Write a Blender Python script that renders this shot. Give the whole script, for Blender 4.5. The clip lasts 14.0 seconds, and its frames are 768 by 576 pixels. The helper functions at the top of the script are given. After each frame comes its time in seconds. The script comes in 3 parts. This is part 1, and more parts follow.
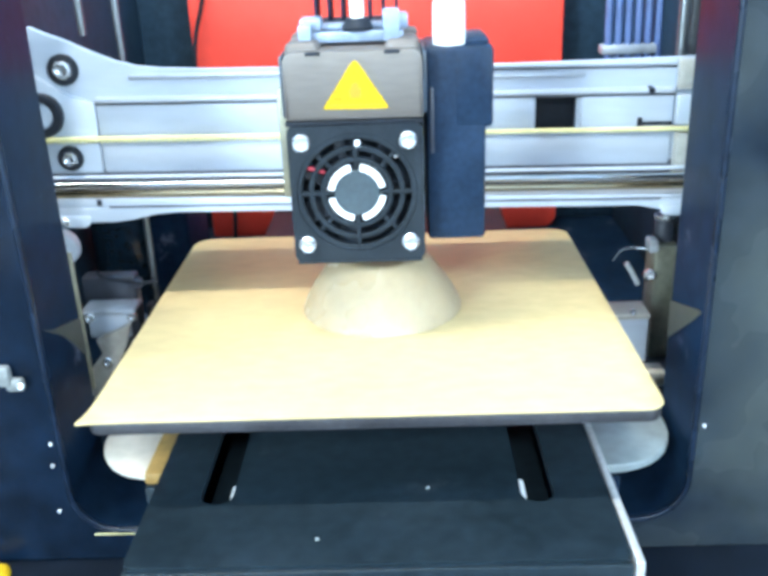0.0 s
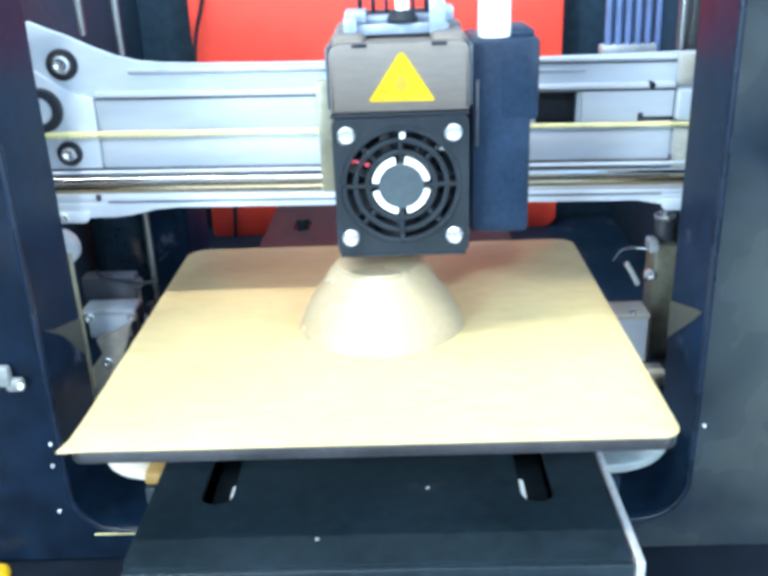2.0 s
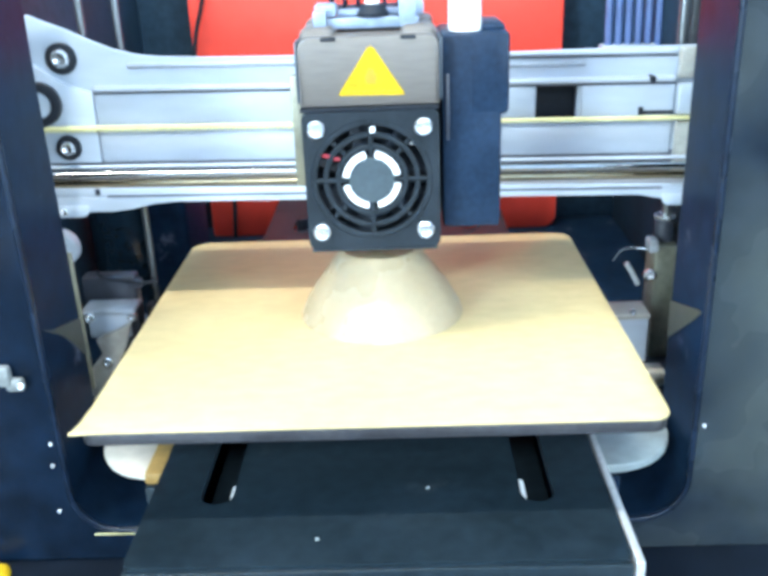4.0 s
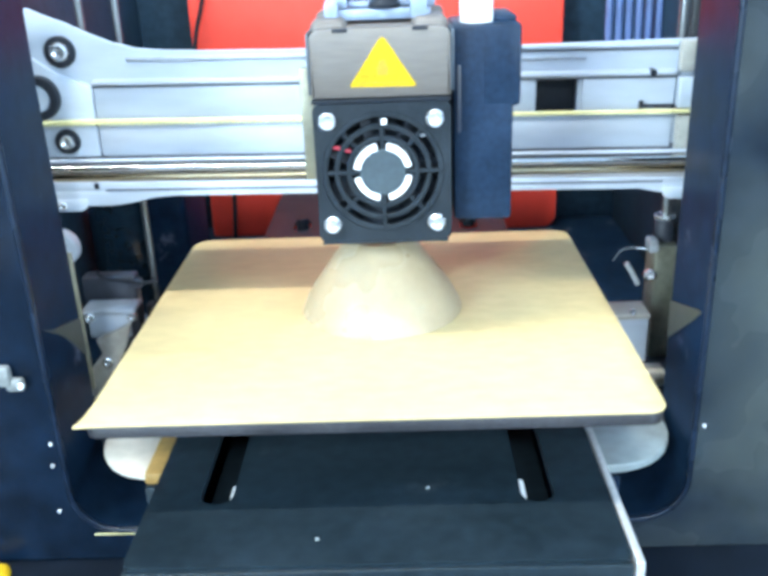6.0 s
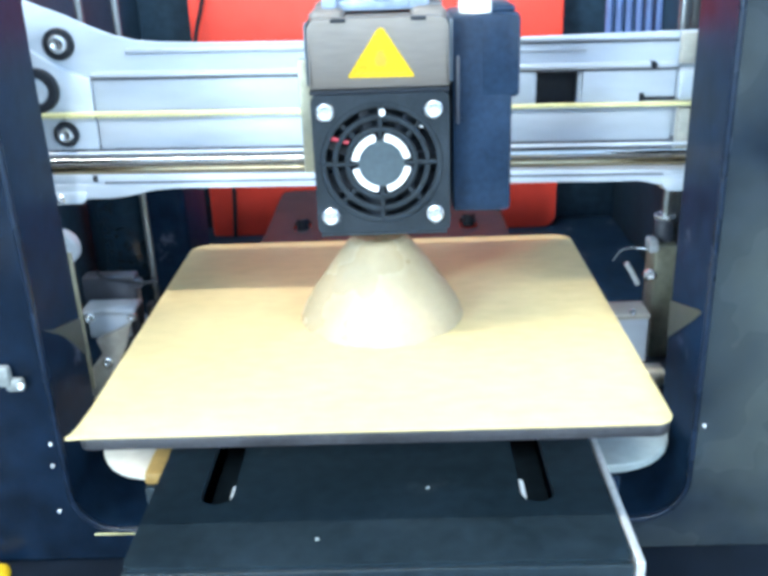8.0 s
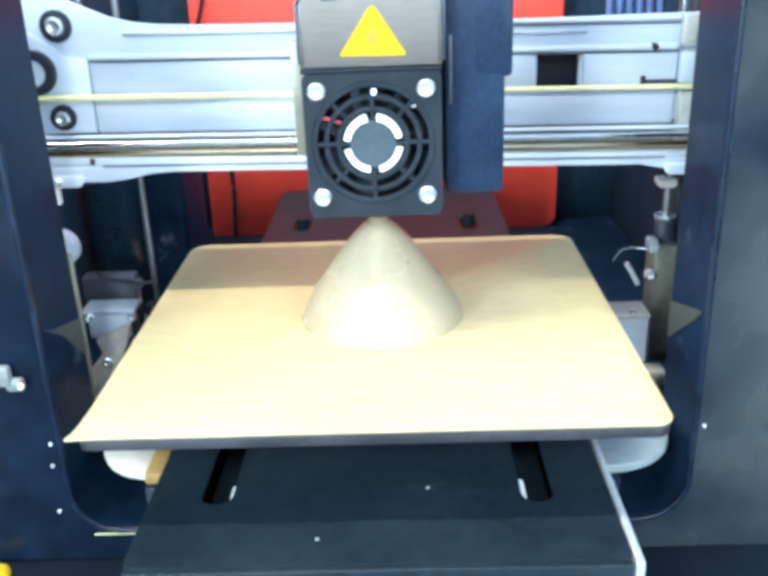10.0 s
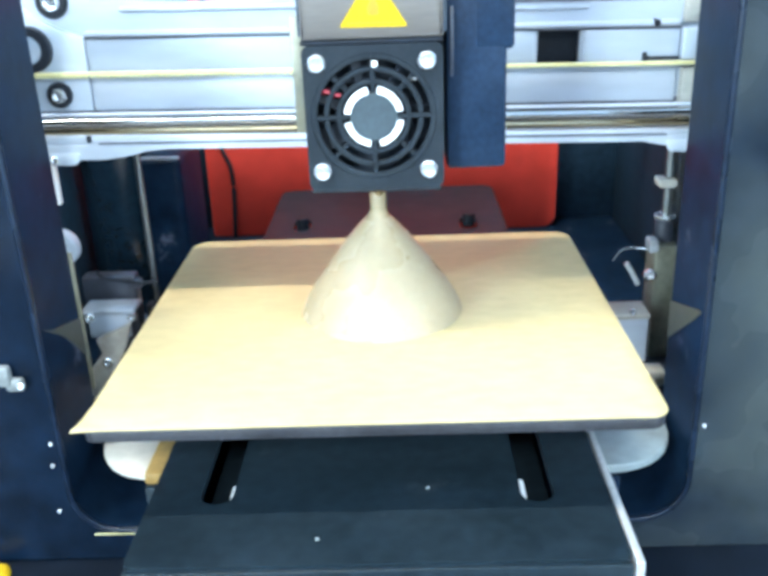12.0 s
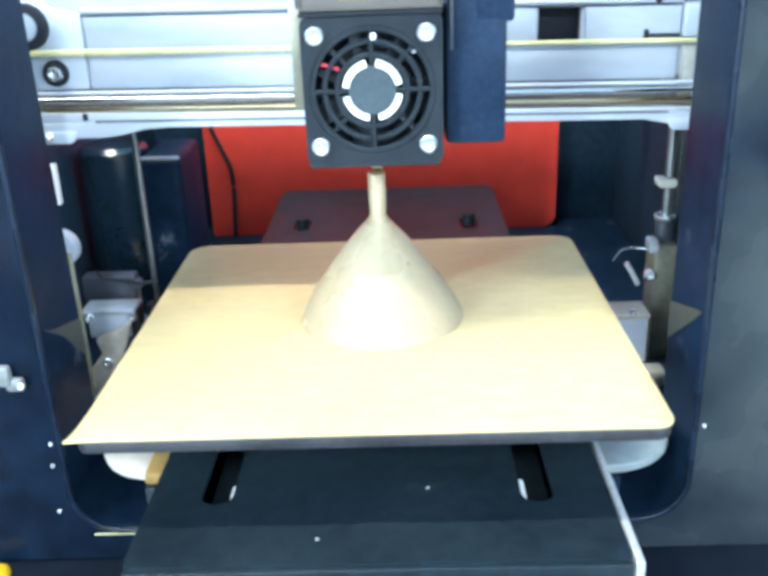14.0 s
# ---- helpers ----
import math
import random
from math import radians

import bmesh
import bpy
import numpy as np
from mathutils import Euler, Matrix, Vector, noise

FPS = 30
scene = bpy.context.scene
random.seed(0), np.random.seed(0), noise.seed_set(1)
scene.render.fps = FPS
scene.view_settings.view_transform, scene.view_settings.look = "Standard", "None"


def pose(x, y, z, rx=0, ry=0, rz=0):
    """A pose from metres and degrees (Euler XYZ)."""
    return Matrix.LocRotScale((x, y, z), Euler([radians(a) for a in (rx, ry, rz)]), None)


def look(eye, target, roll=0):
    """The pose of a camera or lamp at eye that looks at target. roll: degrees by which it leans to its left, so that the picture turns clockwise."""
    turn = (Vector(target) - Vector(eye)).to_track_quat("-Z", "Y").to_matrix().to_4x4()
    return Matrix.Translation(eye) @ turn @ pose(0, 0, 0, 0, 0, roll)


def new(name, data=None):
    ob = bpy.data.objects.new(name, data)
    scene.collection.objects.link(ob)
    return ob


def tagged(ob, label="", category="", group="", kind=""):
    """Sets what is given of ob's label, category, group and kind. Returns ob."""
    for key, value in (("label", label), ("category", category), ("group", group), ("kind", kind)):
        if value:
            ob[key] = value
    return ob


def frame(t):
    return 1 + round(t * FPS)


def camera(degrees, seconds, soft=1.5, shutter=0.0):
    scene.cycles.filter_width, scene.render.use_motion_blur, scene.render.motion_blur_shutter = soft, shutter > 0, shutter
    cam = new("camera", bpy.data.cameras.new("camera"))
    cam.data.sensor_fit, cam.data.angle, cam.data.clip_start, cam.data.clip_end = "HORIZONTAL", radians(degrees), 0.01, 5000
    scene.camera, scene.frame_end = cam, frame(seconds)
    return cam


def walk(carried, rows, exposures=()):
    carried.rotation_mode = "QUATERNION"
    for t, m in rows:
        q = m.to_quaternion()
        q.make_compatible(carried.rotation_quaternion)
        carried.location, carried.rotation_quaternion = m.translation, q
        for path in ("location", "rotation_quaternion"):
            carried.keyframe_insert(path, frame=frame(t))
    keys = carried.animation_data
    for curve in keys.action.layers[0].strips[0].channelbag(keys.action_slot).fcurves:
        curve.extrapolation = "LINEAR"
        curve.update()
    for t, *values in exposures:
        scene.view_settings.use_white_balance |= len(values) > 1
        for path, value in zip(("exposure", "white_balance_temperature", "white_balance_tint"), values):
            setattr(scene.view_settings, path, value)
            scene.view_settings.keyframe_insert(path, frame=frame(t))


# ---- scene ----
cam = camera(47.72, 14.0, soft=4.2)


def at(x, y, z):
    """Millimetres from the bed's top surface to metres over the table."""
    return Vector((x / 1000, y / 1000, (z + 75) / 1000))


EYE = at(0.0, -256.56, 122.0)
PITCH, YAW = 0.3868, 0.0261
AIM = Vector((-math.sin(YAW) * math.cos(PITCH), math.cos(YAW) * math.cos(PITCH), -math.sin(PITCH)))
STAND = look(EYE, EYE + AIM * 0.3, -2.227)
walk(cam, [(0.0, STAND), (14.0, STAND)])

# ---- world and light ----
world = bpy.data.worlds.new("room_air")
scene.world = world
world.use_nodes = True
world.node_tree.nodes["Background"].inputs["Color"].default_value = (0.5, 0.65, 1.0, 1)
world.node_tree.nodes["Background"].inputs["Strength"].default_value = 0.3
scene.view_settings.exposure = 0.0


def area(name, eye, target, size, tall, watts, colour):
    data = bpy.data.lights.new(name, "AREA")
    data.shape, data.size, data.size_y, data.energy, data.color = "RECTANGLE", size, tall, watts, colour
    ob = new(name, data)
    ob.matrix_world = look(eye, target)
    return ob


# a long tube almost overhead, two windows behind the camera and a small desk lamp
area("tube_lamp", (-0.42, -0.13, 1.62), (-0.42, -0.05, 0.075), 0.9, 0.024, 33, (1.0, 0.98, 0.84))
area("window_light_west", (-1.13, -1.66, 0.58), (-0.05, 0.03, 0.12), 0.76, 1.06, 122, (0.71, 0.93, 1.04))
area("window_light_east", (1.13, -1.66, 0.58), (-0.05, 0.03, 0.12), 0.76, 1.06, 80, (0.71, 0.93, 1.04))
area("desk_lamp_light", (-0.03, -0.80, 0.62), (-0.01, 0.03, 0.10), 0.10, 0.10, 6.5, (0.88, 0.98, 1.0))

# ---- materials ----


def material(name, colour, rough=0.5, metal=0.0, scale=120.0, vary=0.15, bump=0.05, stretch=(1, 1, 1), coat=0.0, spread=0.1, sss=0.0, gloss=0.5, reflected=None, scuff=None):
    """A surface with fine grain and broad wear: scale in cycles a metre."""
    m = bpy.data.materials.new(name)
    m.use_nodes = True
    n, l = m.node_tree.nodes, m.node_tree.links
    b = n["Principled BSDF"]
    tc, mp = n.new("ShaderNodeTexCoord"), n.new("ShaderNodeMapping")
    mp.inputs["Scale"].default_value = stretch
    l.new(tc.outputs["Object"], mp.inputs["Vector"])
    fine, broad = n.new("ShaderNodeTexNoise"), n.new("ShaderNodeTexNoise")
    fine.inputs["Scale"].default_value, fine.inputs["Detail"].default_value = scale * 6, 6
    broad.inputs["Scale"].default_value, broad.inputs["Detail"].default_value = scale * 0.6, 4
    for t in (fine, broad):
        l.new(mp.outputs[0], t.inputs["Vector"])
    add = n.new("ShaderNodeMath")
    add.operation = "ADD"
    l.new(fine.outputs["Fac"], add.inputs[0])
    l.new(broad.outputs["Fac"], add.inputs[1])
    ramp = n.new("ShaderNodeMapRange")
    ramp.inputs["From Min"].default_value, ramp.inputs["From Max"].default_value = 0.7, 1.3
    ramp.inputs["To Min"].default_value, ramp.inputs["To Max"].default_value = 1 - vary, 1 + vary
    l.new(add.outputs[0], ramp.inputs["Value"])
    mul = n.new("ShaderNodeVectorMath")
    mul.operation = "SCALE"
    mul.inputs[0].default_value = colour
    l.new(ramp.outputs[0], mul.inputs["Scale"])
    if reflected:
        # uneven tint: the surroundings' reflection put into the base colour
        patchy, amount, mix = n.new("ShaderNodeTexNoise"), n.new("ShaderNodeMapRange"), n.new("ShaderNodeMix")
        patchy.inputs["Scale"].default_value, patchy.inputs["Detail"].default_value = 11, 5
        l.new(tc.outputs["Object"], patchy.inputs["Vector"])
        amount.inputs["From Min"].default_value, amount.inputs["From Max"].default_value = 0.74, 1.06
        # stronger towards +x, the side that shows the reflection
        side, lean = n.new("ShaderNodeSeparateXYZ"), n.new("ShaderNodeMath")
        lean.operation, lean.inputs[1].default_value = "MULTIPLY_ADD", 3.4
        l.new(tc.outputs["Object"], side.inputs[0])
        l.new(side.outputs["X"], lean.inputs[0])
        l.new(patchy.outputs["Fac"], lean.inputs[2])
        l.new(lean.outputs[0], amount.inputs["Value"])
        mix.data_type = "RGBA"
        mix.inputs["B"].default_value = (*reflected, 1)
        l.new(amount.outputs[0], mix.inputs["Factor"])
        l.new(mul.outputs[0], mix.inputs["A"])
        l.new(mix.outputs["Result"], b.inputs["Base Color"])
    elif scuff:
        # sparse pale rubbed spots
        rub, spot, mix = n.new("ShaderNodeTexNoise"), n.new("ShaderNodeMapRange"), n.new("ShaderNodeMix")
        rub.inputs["Scale"].default_value, rub.inputs["Detail"].default_value, rub.inputs["Roughness"].default_value = 55, 7, 0.62
        l.new(tc.outputs["Object"], rub.inputs["Vector"])
        spot.inputs["From Min"].default_value, spot.inputs["From Max"].default_value = 0.63, 0.76
        l.new(rub.outputs["Fac"], spot.inputs["Value"])
        mix.data_type = "RGBA"
        mix.inputs["B"].default_value = (*scuff, 1)
        l.new(spot.outputs[0], mix.inputs["Factor"])
        l.new(mul.outputs[0], mix.inputs["A"])
        l.new(mix.outputs["Result"], b.inputs["Base Color"])
    else:
        l.new(mul.outputs[0], b.inputs["Base Color"])
    rr = n.new("ShaderNodeMapRange")
    rr.inputs["From Min"].default_value, rr.inputs["From Max"].default_value = 0.3, 0.7
    rr.inputs["To Min"].default_value, rr.inputs["To Max"].default_value = max(0.02, rough - spread), min(1, rough + spread)
    l.new(broad.outputs["Fac"], rr.inputs["Value"])
    l.new(rr.outputs[0], b.inputs["Roughness"])
    b.inputs["Metallic"].default_value = metal
    b.inputs["Specular IOR Level"].default_value = gloss
    b.inputs["Coat Weight"].default_value = coat
    if sss:
        b.inputs["Subsurface Weight"].default_value = sss
        b.inputs["Subsurface Radius"].default_value = (0.004, 0.003, 0.002)
        b.inputs["Subsurface Scale"].default_value = 1.0
    if bump:
        bp = n.new("ShaderNodeBump")
        bp.inputs["Strength"].default_value, bp.inputs["Distance"].default_value = bump, 0.0005
        l.new(fine.outputs["Fac"], bp.inputs["Height"])
        l.new(bp.outputs[0], b.inputs["Normal"])
    return m


def glow(name, colour, strength):
    m = bpy.data.materials.new(name)
    m.use_nodes = True
    b = m.node_tree.nodes["Principled BSDF"]
    b.inputs["Base Color"].default_value = (*colour, 1)
    b.inputs["Emission Color"].default_value = (*colour, 1)
    b.inputs["Emission Strength"].default_value = strength
    return m


NAVY = material("glossy_navy_plastic", (0.0028, 0.0078, 0.018), 0.24, 0, 18, 0.45, 0.004, spread=0.12, gloss=0.12, reflected=(0.052, 0.062, 0.060))
LINING = material("satin_navy_lining", (0.005, 0.015, 0.034), 0.42, 0, 25, 0.4, 0.01, gloss=0.08, scuff=(0.10, 0.12, 0.17))
RIM = material("polished_navy_rim", (0.005, 0.011, 0.024), 0.28, 0, 60, 0.3, 0.01, gloss=0.3)
REFLECTION = material("olive_grey_reflection", (0.055, 0.06, 0.05), 0.4, 0, 60, 0.2, 0.03)
BLACK = material("black_plastic", (0.046, 0.064, 0.086), 0.38, 0, 150, 0.2, 0.08)
INNER = material("dark_slate_inner_panel", (0.015, 0.034, 0.056), 0.6, 0, 30, 0.35, 0.05, gloss=0.2)
FANBLACK = material("fan_plastic", (0.0145, 0.0195, 0.0255), 0.48, 0, 150, 0.3, 0.12, gloss=0.13)
DEEP = material("dark_blade_plastic", (0.010, 0.013, 0.019), 0.5, 0, 100, 0.2, 0.05, gloss=0.12)
BOXBLUE = material("navy_box_plastic", (0.0085, 0.019, 0.040), 0.45, 0, 90, 0.35, 0.08, gloss=0.12)
TONGUE = material("black_coated_steel", (0.0095, 0.0175, 0.0245), 0.42, 0, 40, 0.35, 0.08, gloss=0.22, scuff=(0.028, 0.038, 0.047))
EDGE = material("bare_steel_edge", (0.55, 0.56, 0.58), 0.4, 0.6, 100, 0.2, 0.05)
ZINC = material("zinc_plated_steel", (0.385, 0.432, 0.505), 0.45, 0.12, 25, 0.08, 0.05, (0.4, 1, 1.5))
ZINCDULL = material("dull_zinc_steel", (0.38, 0.42, 0.475), 0.45, 0.35, 30, 0.18, 0.05)
WINGS = material("grey_painted_steel", (0.23, 0.27, 0.285), 0.4, 0.1, 40, 0.15, 0.05)
WARMWING = material("cream_painted_steel", (0.44, 0.41, 0.36), 0.4, 0.05, 40, 0.15, 0.05)
BRACKET = material("worn_zinc_bracket", (0.31, 0.33, 0.35), 0.4, 0.25, 70, 0.3, 0.12)
DIMROD = material("dull_rod_steel", (0.17, 0.185, 0.195), 0.35, 0.8, 60, 0.15, 0.02)
FITTING = material("blue_grey_fitting", (0.21, 0.26, 0.35), 0.4, 0.15, 60, 0.25, 0.08)
CHROME = material("polished_rod_steel", (0.56, 0.54, 0.51), 0.14, 1.0, 60, 0.06, 0.01, (0.2, 1, 1))
BRASSROD = material("oiled_rod_steel", (0.50, 0.40, 0.25), 0.2, 1.0, 60, 0.1, 0.01, (0.2, 1, 1))
STEEL = material("bright_screw_steel", (0.80, 0.82, 0.86), 0.22, 0.8, 300, 0.1, 0.05)
COVER = material("brushed_bronze_grey_metal", (0.118, 0.103, 0.094), 0.5, 0.15, 60, 0.15, 0.06, (0.3, 1, 2))
SHEET = material("tan_build_sheet", (0.485, 0.382, 0.203), 0.4, 0, 40, 0.12, 0.06, (0.5, 1, 1), spread=0.07, gloss=0.28)
PLATE = material("dark_grey_bed_plate", (0.034, 0.034, 0.040), 0.45, 0.2, 90, 0.25, 0.1)
PRINT = material("cream_filament", (0.35, 0.278, 0.18), 0.3, 0, 60, 0.08, 0.08, sss=0.3, gloss=0.7)
BELT = material("cream_belt_rubber", (0.62, 0.58, 0.30), 0.6, 0, 200, 0.2, 0.1)
YELLOW = material("yellow_sticker", (0.41, 0.26, 0.008), 0.6, 0, 160, 0.22, 0.02, gloss=0.15)
OCHRE = material("ochre_print", (0.34, 0.21, 0.006), 0.6, 0, 80, 0.1, 0.02)
WHITE = material("white_plastic", (0.82, 0.83, 0.85), 0.4, 0, 100, 0.06, 0.03)
HUB = material("slate_hub_label", (0.040, 0.055, 0.066), 0.55, 0, 100, 0.15, 0.03, gloss=0.2)
REDWIRE = material("red_wire", (0.5, 0.03, 0.06), 0.5, 0, 100, 0.1, 0)
RED = material("red_panel_paint", (0.70, 0.058, 0.038), 0.5, 0, 12, 0.12, 0.04, gloss=0.2)
CABLE = material("black_cable_rubber", (0.014, 0.017, 0.024), 0.5, 0, 100, 0.2, 0.05, gloss=0.2)
BLUECABLE = material("blue_ribbon_cable", (0.075, 0.125, 0.28), 0.4, 0, 100, 0.2, 0.05)
DRUM = material("dark_teal_enamel", (0.010, 0.024, 0.040), 0.16, 0, 40, 0.3, 0.02, spread=0.05, gloss=0.7)
SLATE = material("slate_grey_plastic", (0.034, 0.039, 0.054), 0.45, 0, 60, 0.25, 0.05)
SEAMSHADE = material("grimy_seam_and_shade_metal", (0.085, 0.092, 0.115), 0.5, 0.1, 90, 0.5, 0.05)
DRAB = material("olive_brass_block", (0.19, 0.185, 0.14), 0.4, 0.4, 60, 0.25, 0.08)
AMBER = material("amber_edge_tape", (0.27, 0.165, 0.05), 0.5, 0, 90, 0.2, 0.05)
CLIP = material("grey_clip_plastic", (0.17, 0.18, 0.18), 0.45, 0, 80, 0.3, 0.08)
BEIGE = material("beige_end_block", (0.36, 0.345, 0.31), 0.45, 0.1, 60, 0.2, 0.08)
WALLPAINT = material("pale_blue_wall_paint", (0.60, 0.72, 0.86), 0.8, 0, 2, 0.06, 0.05)
TABLETOP = material("dark_table_laminate", (0.0035, 0.0065, 0.0125), 0.45, 0, 12, 0.3, 0.05, gloss=0.15)
DIFFUSER = glow("lamp_diffuser", (1.0, 0.97, 0.9), 6.0)
DAYLIGHT = glow("daylit_pane", (0.86, 0.94, 1.0), 3.0)

# ---- mesh helpers, in millimetres ----


def finish(bm, smooth=False):
    bmesh.ops.recalc_face_normals(bm, faces=bm.faces)
    if smooth:
        for f in bm.faces:
            f.smooth = True
    return bm


def scaled(bm, name, mat, smooth):
    for v in bm.verts:
        v.co *= 0.001
    finish(bm)
    me = bpy.data.meshes.new(name)
    bm.to_mesh(me)
    bm.free()
    me.materials.append(mat)
    if smooth:
        for p in me.polygons:
            p.use_smooth = True
        me.set_sharp_from_angle(angle=radians(35))
    return me


def part(name, bm, mat, parent, label="", smooth=True):
    ob = new(name, scaled(bm, name, mat, smooth))
    ob.parent = parent
    return tagged(ob, label)


def thing(name, x, y, z, label, category, group="", kind=""):
    ob = new(name)
    ob.empty_display_size = 0.01
    ob.location = at(x, y, z)
    return tagged(ob, label, category, group, kind)


def box(x0, x1, y0, y1, z0, z1, bevel=0.4, segments=2):
    bm = bmesh.new()
    bmesh.ops.create_cube(bm, size=1)
    for v in bm.verts:
        v.co = Vector(((x0 + x1) / 2 + v.co.x * (x1 - x0), (y0 + y1) / 2 + v.co.y * (y1 - y0), (z0 + z1) / 2 + v.co.z * (z1 - z0)))
    if bevel:
        bmesh.ops.bevel(bm, geom=bm.edges, offset=bevel, segments=segments, affect="EDGES", profile=0.5)
    return bm


def merge(*parts):
    out = bmesh.new()
    for bm in parts:
        me = bpy.data.meshes.new("scratch")
        bm.to_mesh(me)
        out.from_mesh(me)
        bm.free()
        bpy.data.meshes.remove(me)
    return out


def lathe(profile, axis="z", centre=(0, 0, 0), steps=32, start=0.0, end=360.0, closed=False):
    """Turns (radius, height) pairs about an axis through centre."""
    bm = bmesh.new()
    full = end - start >= 359.9
    count = steps if full else steps + 1
    rows = []
    for i in range(count):
        a = radians(start + (end - start) * i / steps)
        row = []
        for r, h in profile:
            c, s = r * math.cos(a), r * math.sin(a)
            p = {"z": (c, s, h), "y": (c, h, s), "x": (h, c, s)}[axis]
            row.append(bm.verts.new(Vector(p) + Vector(centre)))
        rows.append(row)
    k = len(profile)
    for i in range(steps):
        a, b = rows[i], rows[(i + 1) % count]
        for j in range(k if closed else k - 1):
            bm.faces.new((a[j], b[j], b[(j + 1) % k], a[(j + 1) % k]))
    if not full and closed:
        bm.faces.new(rows[0])
        bm.faces.new(rows[-1])
    bmesh.ops.remove_doubles(bm, verts=bm.verts, dist=0.0005)
    return bm


def rod(a, b, r, steps=20):
    a, b = Vector(a), Vector(b)
    bm = bmesh.new()
    bmesh.ops.create_cone(bm, cap_ends=True, segments=steps, radius1=r, radius2=r, depth=(b - a).length)
    turn = (b - a).to_track_quat("Z", "Y").to_matrix().to_4x4()
    bmesh.ops.transform(bm, matrix=Matrix.Translation((a + b) / 2) @ turn, verts=bm.verts)
    return bm


def tube(points, r, steps=10):
    """A round cable along a smooth line through the points."""
    pts = [Vector(p) for p in points]
    line = []
    for i in range(len(pts) - 1):
        p0, p1, p2, p3 = pts[max(i - 1, 0)], pts[i], pts[i + 1], pts[min(i + 2, len(pts) - 1)]
        for k in range(6):
            t = k / 6
            line.append(0.5 * (2 * p1 + (p2 - p0) * t + (2 * p0 - 5 * p1 + 4 * p2 - p3) * t * t + (3 * p1 - p0 - 3 * p2 + p3) * t ** 3))
    line.append(pts[-1])
    bm = bmesh.new()
    rings = []
    for i, p in enumerate(line):
        d = (line[min(i + 1, len(line) - 1)] - line[max(i - 1, 0)]).normalized()
        q = d.to_track_quat("Z", "Y")
        rings.append([bm.verts.new(p + q @ Vector((r * math.cos(a), r * math.sin(a), 0))) for a in [2 * math.pi * k / steps for k in range(steps)]])
    for a, b in zip(rings, rings[1:]):
        for k in range(steps):
            bm.faces.new((a[k], a[(k + 1) % steps], b[(k + 1) % steps], b[k]))
    bm.faces.new(rings[0])
    bm.faces.new(rings[-1])
    return bm


def slab(outline, plane, lo, hi, bevel=0.0, holes=()):
    """A plate with the outline (two coordinates) in a plane ('xz' or 'xy'), from lo to hi along the third axis. Holes go through."""
    bm = bmesh.new()

    def loop(pts):
        vs = [bm.verts.new((u, lo, w) if plane == "xz" else (u, w, lo)) for u, w in pts]
        return [bm.edges.new((vs[i], vs[(i + 1) % len(vs)])) for i in range(len(vs))]

    edges = loop(outline)
    for h in holes:
        edges += loop(h)
    bmesh.ops.triangle_fill(bm, use_beauty=True, use_dissolve=False, edges=edges)
    geo = bmesh.ops.extrude_face_region(bm, geom=list(bm.faces))
    shift = Vector((0, hi - lo, 0)) if plane == "xz" else Vector((0, 0, hi - lo))
    bmesh.ops.translate(bm, vec=shift, verts=[v for v in geo["geom"] if isinstance(v, bmesh.types.BMVert)])
    bmesh.ops.recalc_face_normals(bm, faces=bm.faces)
    if bevel:
        sharp = [e for e in bm.edges if len(e.link_faces) == 2 and e.calc_face_angle(0) > 1.2]
        bmesh.ops.bevel(bm, geom=sharp, offset=bevel, segments=2, affect="EDGES", profile=0.5)
    return bm


def rounded(x0, x1, z0, z1, radii, steps=8):
    """A rectangle's outline, corner radii from low-left round to low-right, high-right, high-left."""
    out = []
    for (cx, cz, sx, sz), r, a0 in zip(((x0, z0, 1, 1), (x1, z0, -1, 1), (x1, z1, -1, -1), (x0, z1, 1, -1)), radii, (180, 270, 0, 90)):
        if r <= 0:
            out.append((cx, cz))
            continue
        for k in range(steps + 1):
            a = radians(a0 + 90 * k / steps)
            out.append((cx + sx * r + r * math.cos(a), cz + sz * r + r * math.sin(a)))
    return out


def ring_points(cx, cz, r, steps=24):
    return [(cx + r * math.cos(2 * math.pi * k / steps), cz + r * math.sin(2 * math.pi * k / steps)) for k in range(steps)]


def screw_head(x, y, z, r, depth):
    """A domed socket screw that faces the front."""
    return lathe([(0, -depth * 0.45), (r * 0.45, -depth * 0.45), (r * 0.5, -depth * 0.95), (r * 0.75, -depth), (r, -depth * 0.55), (r, 0), (0, 0)], "y", (x, y, z), 18)


# ---- the room ----


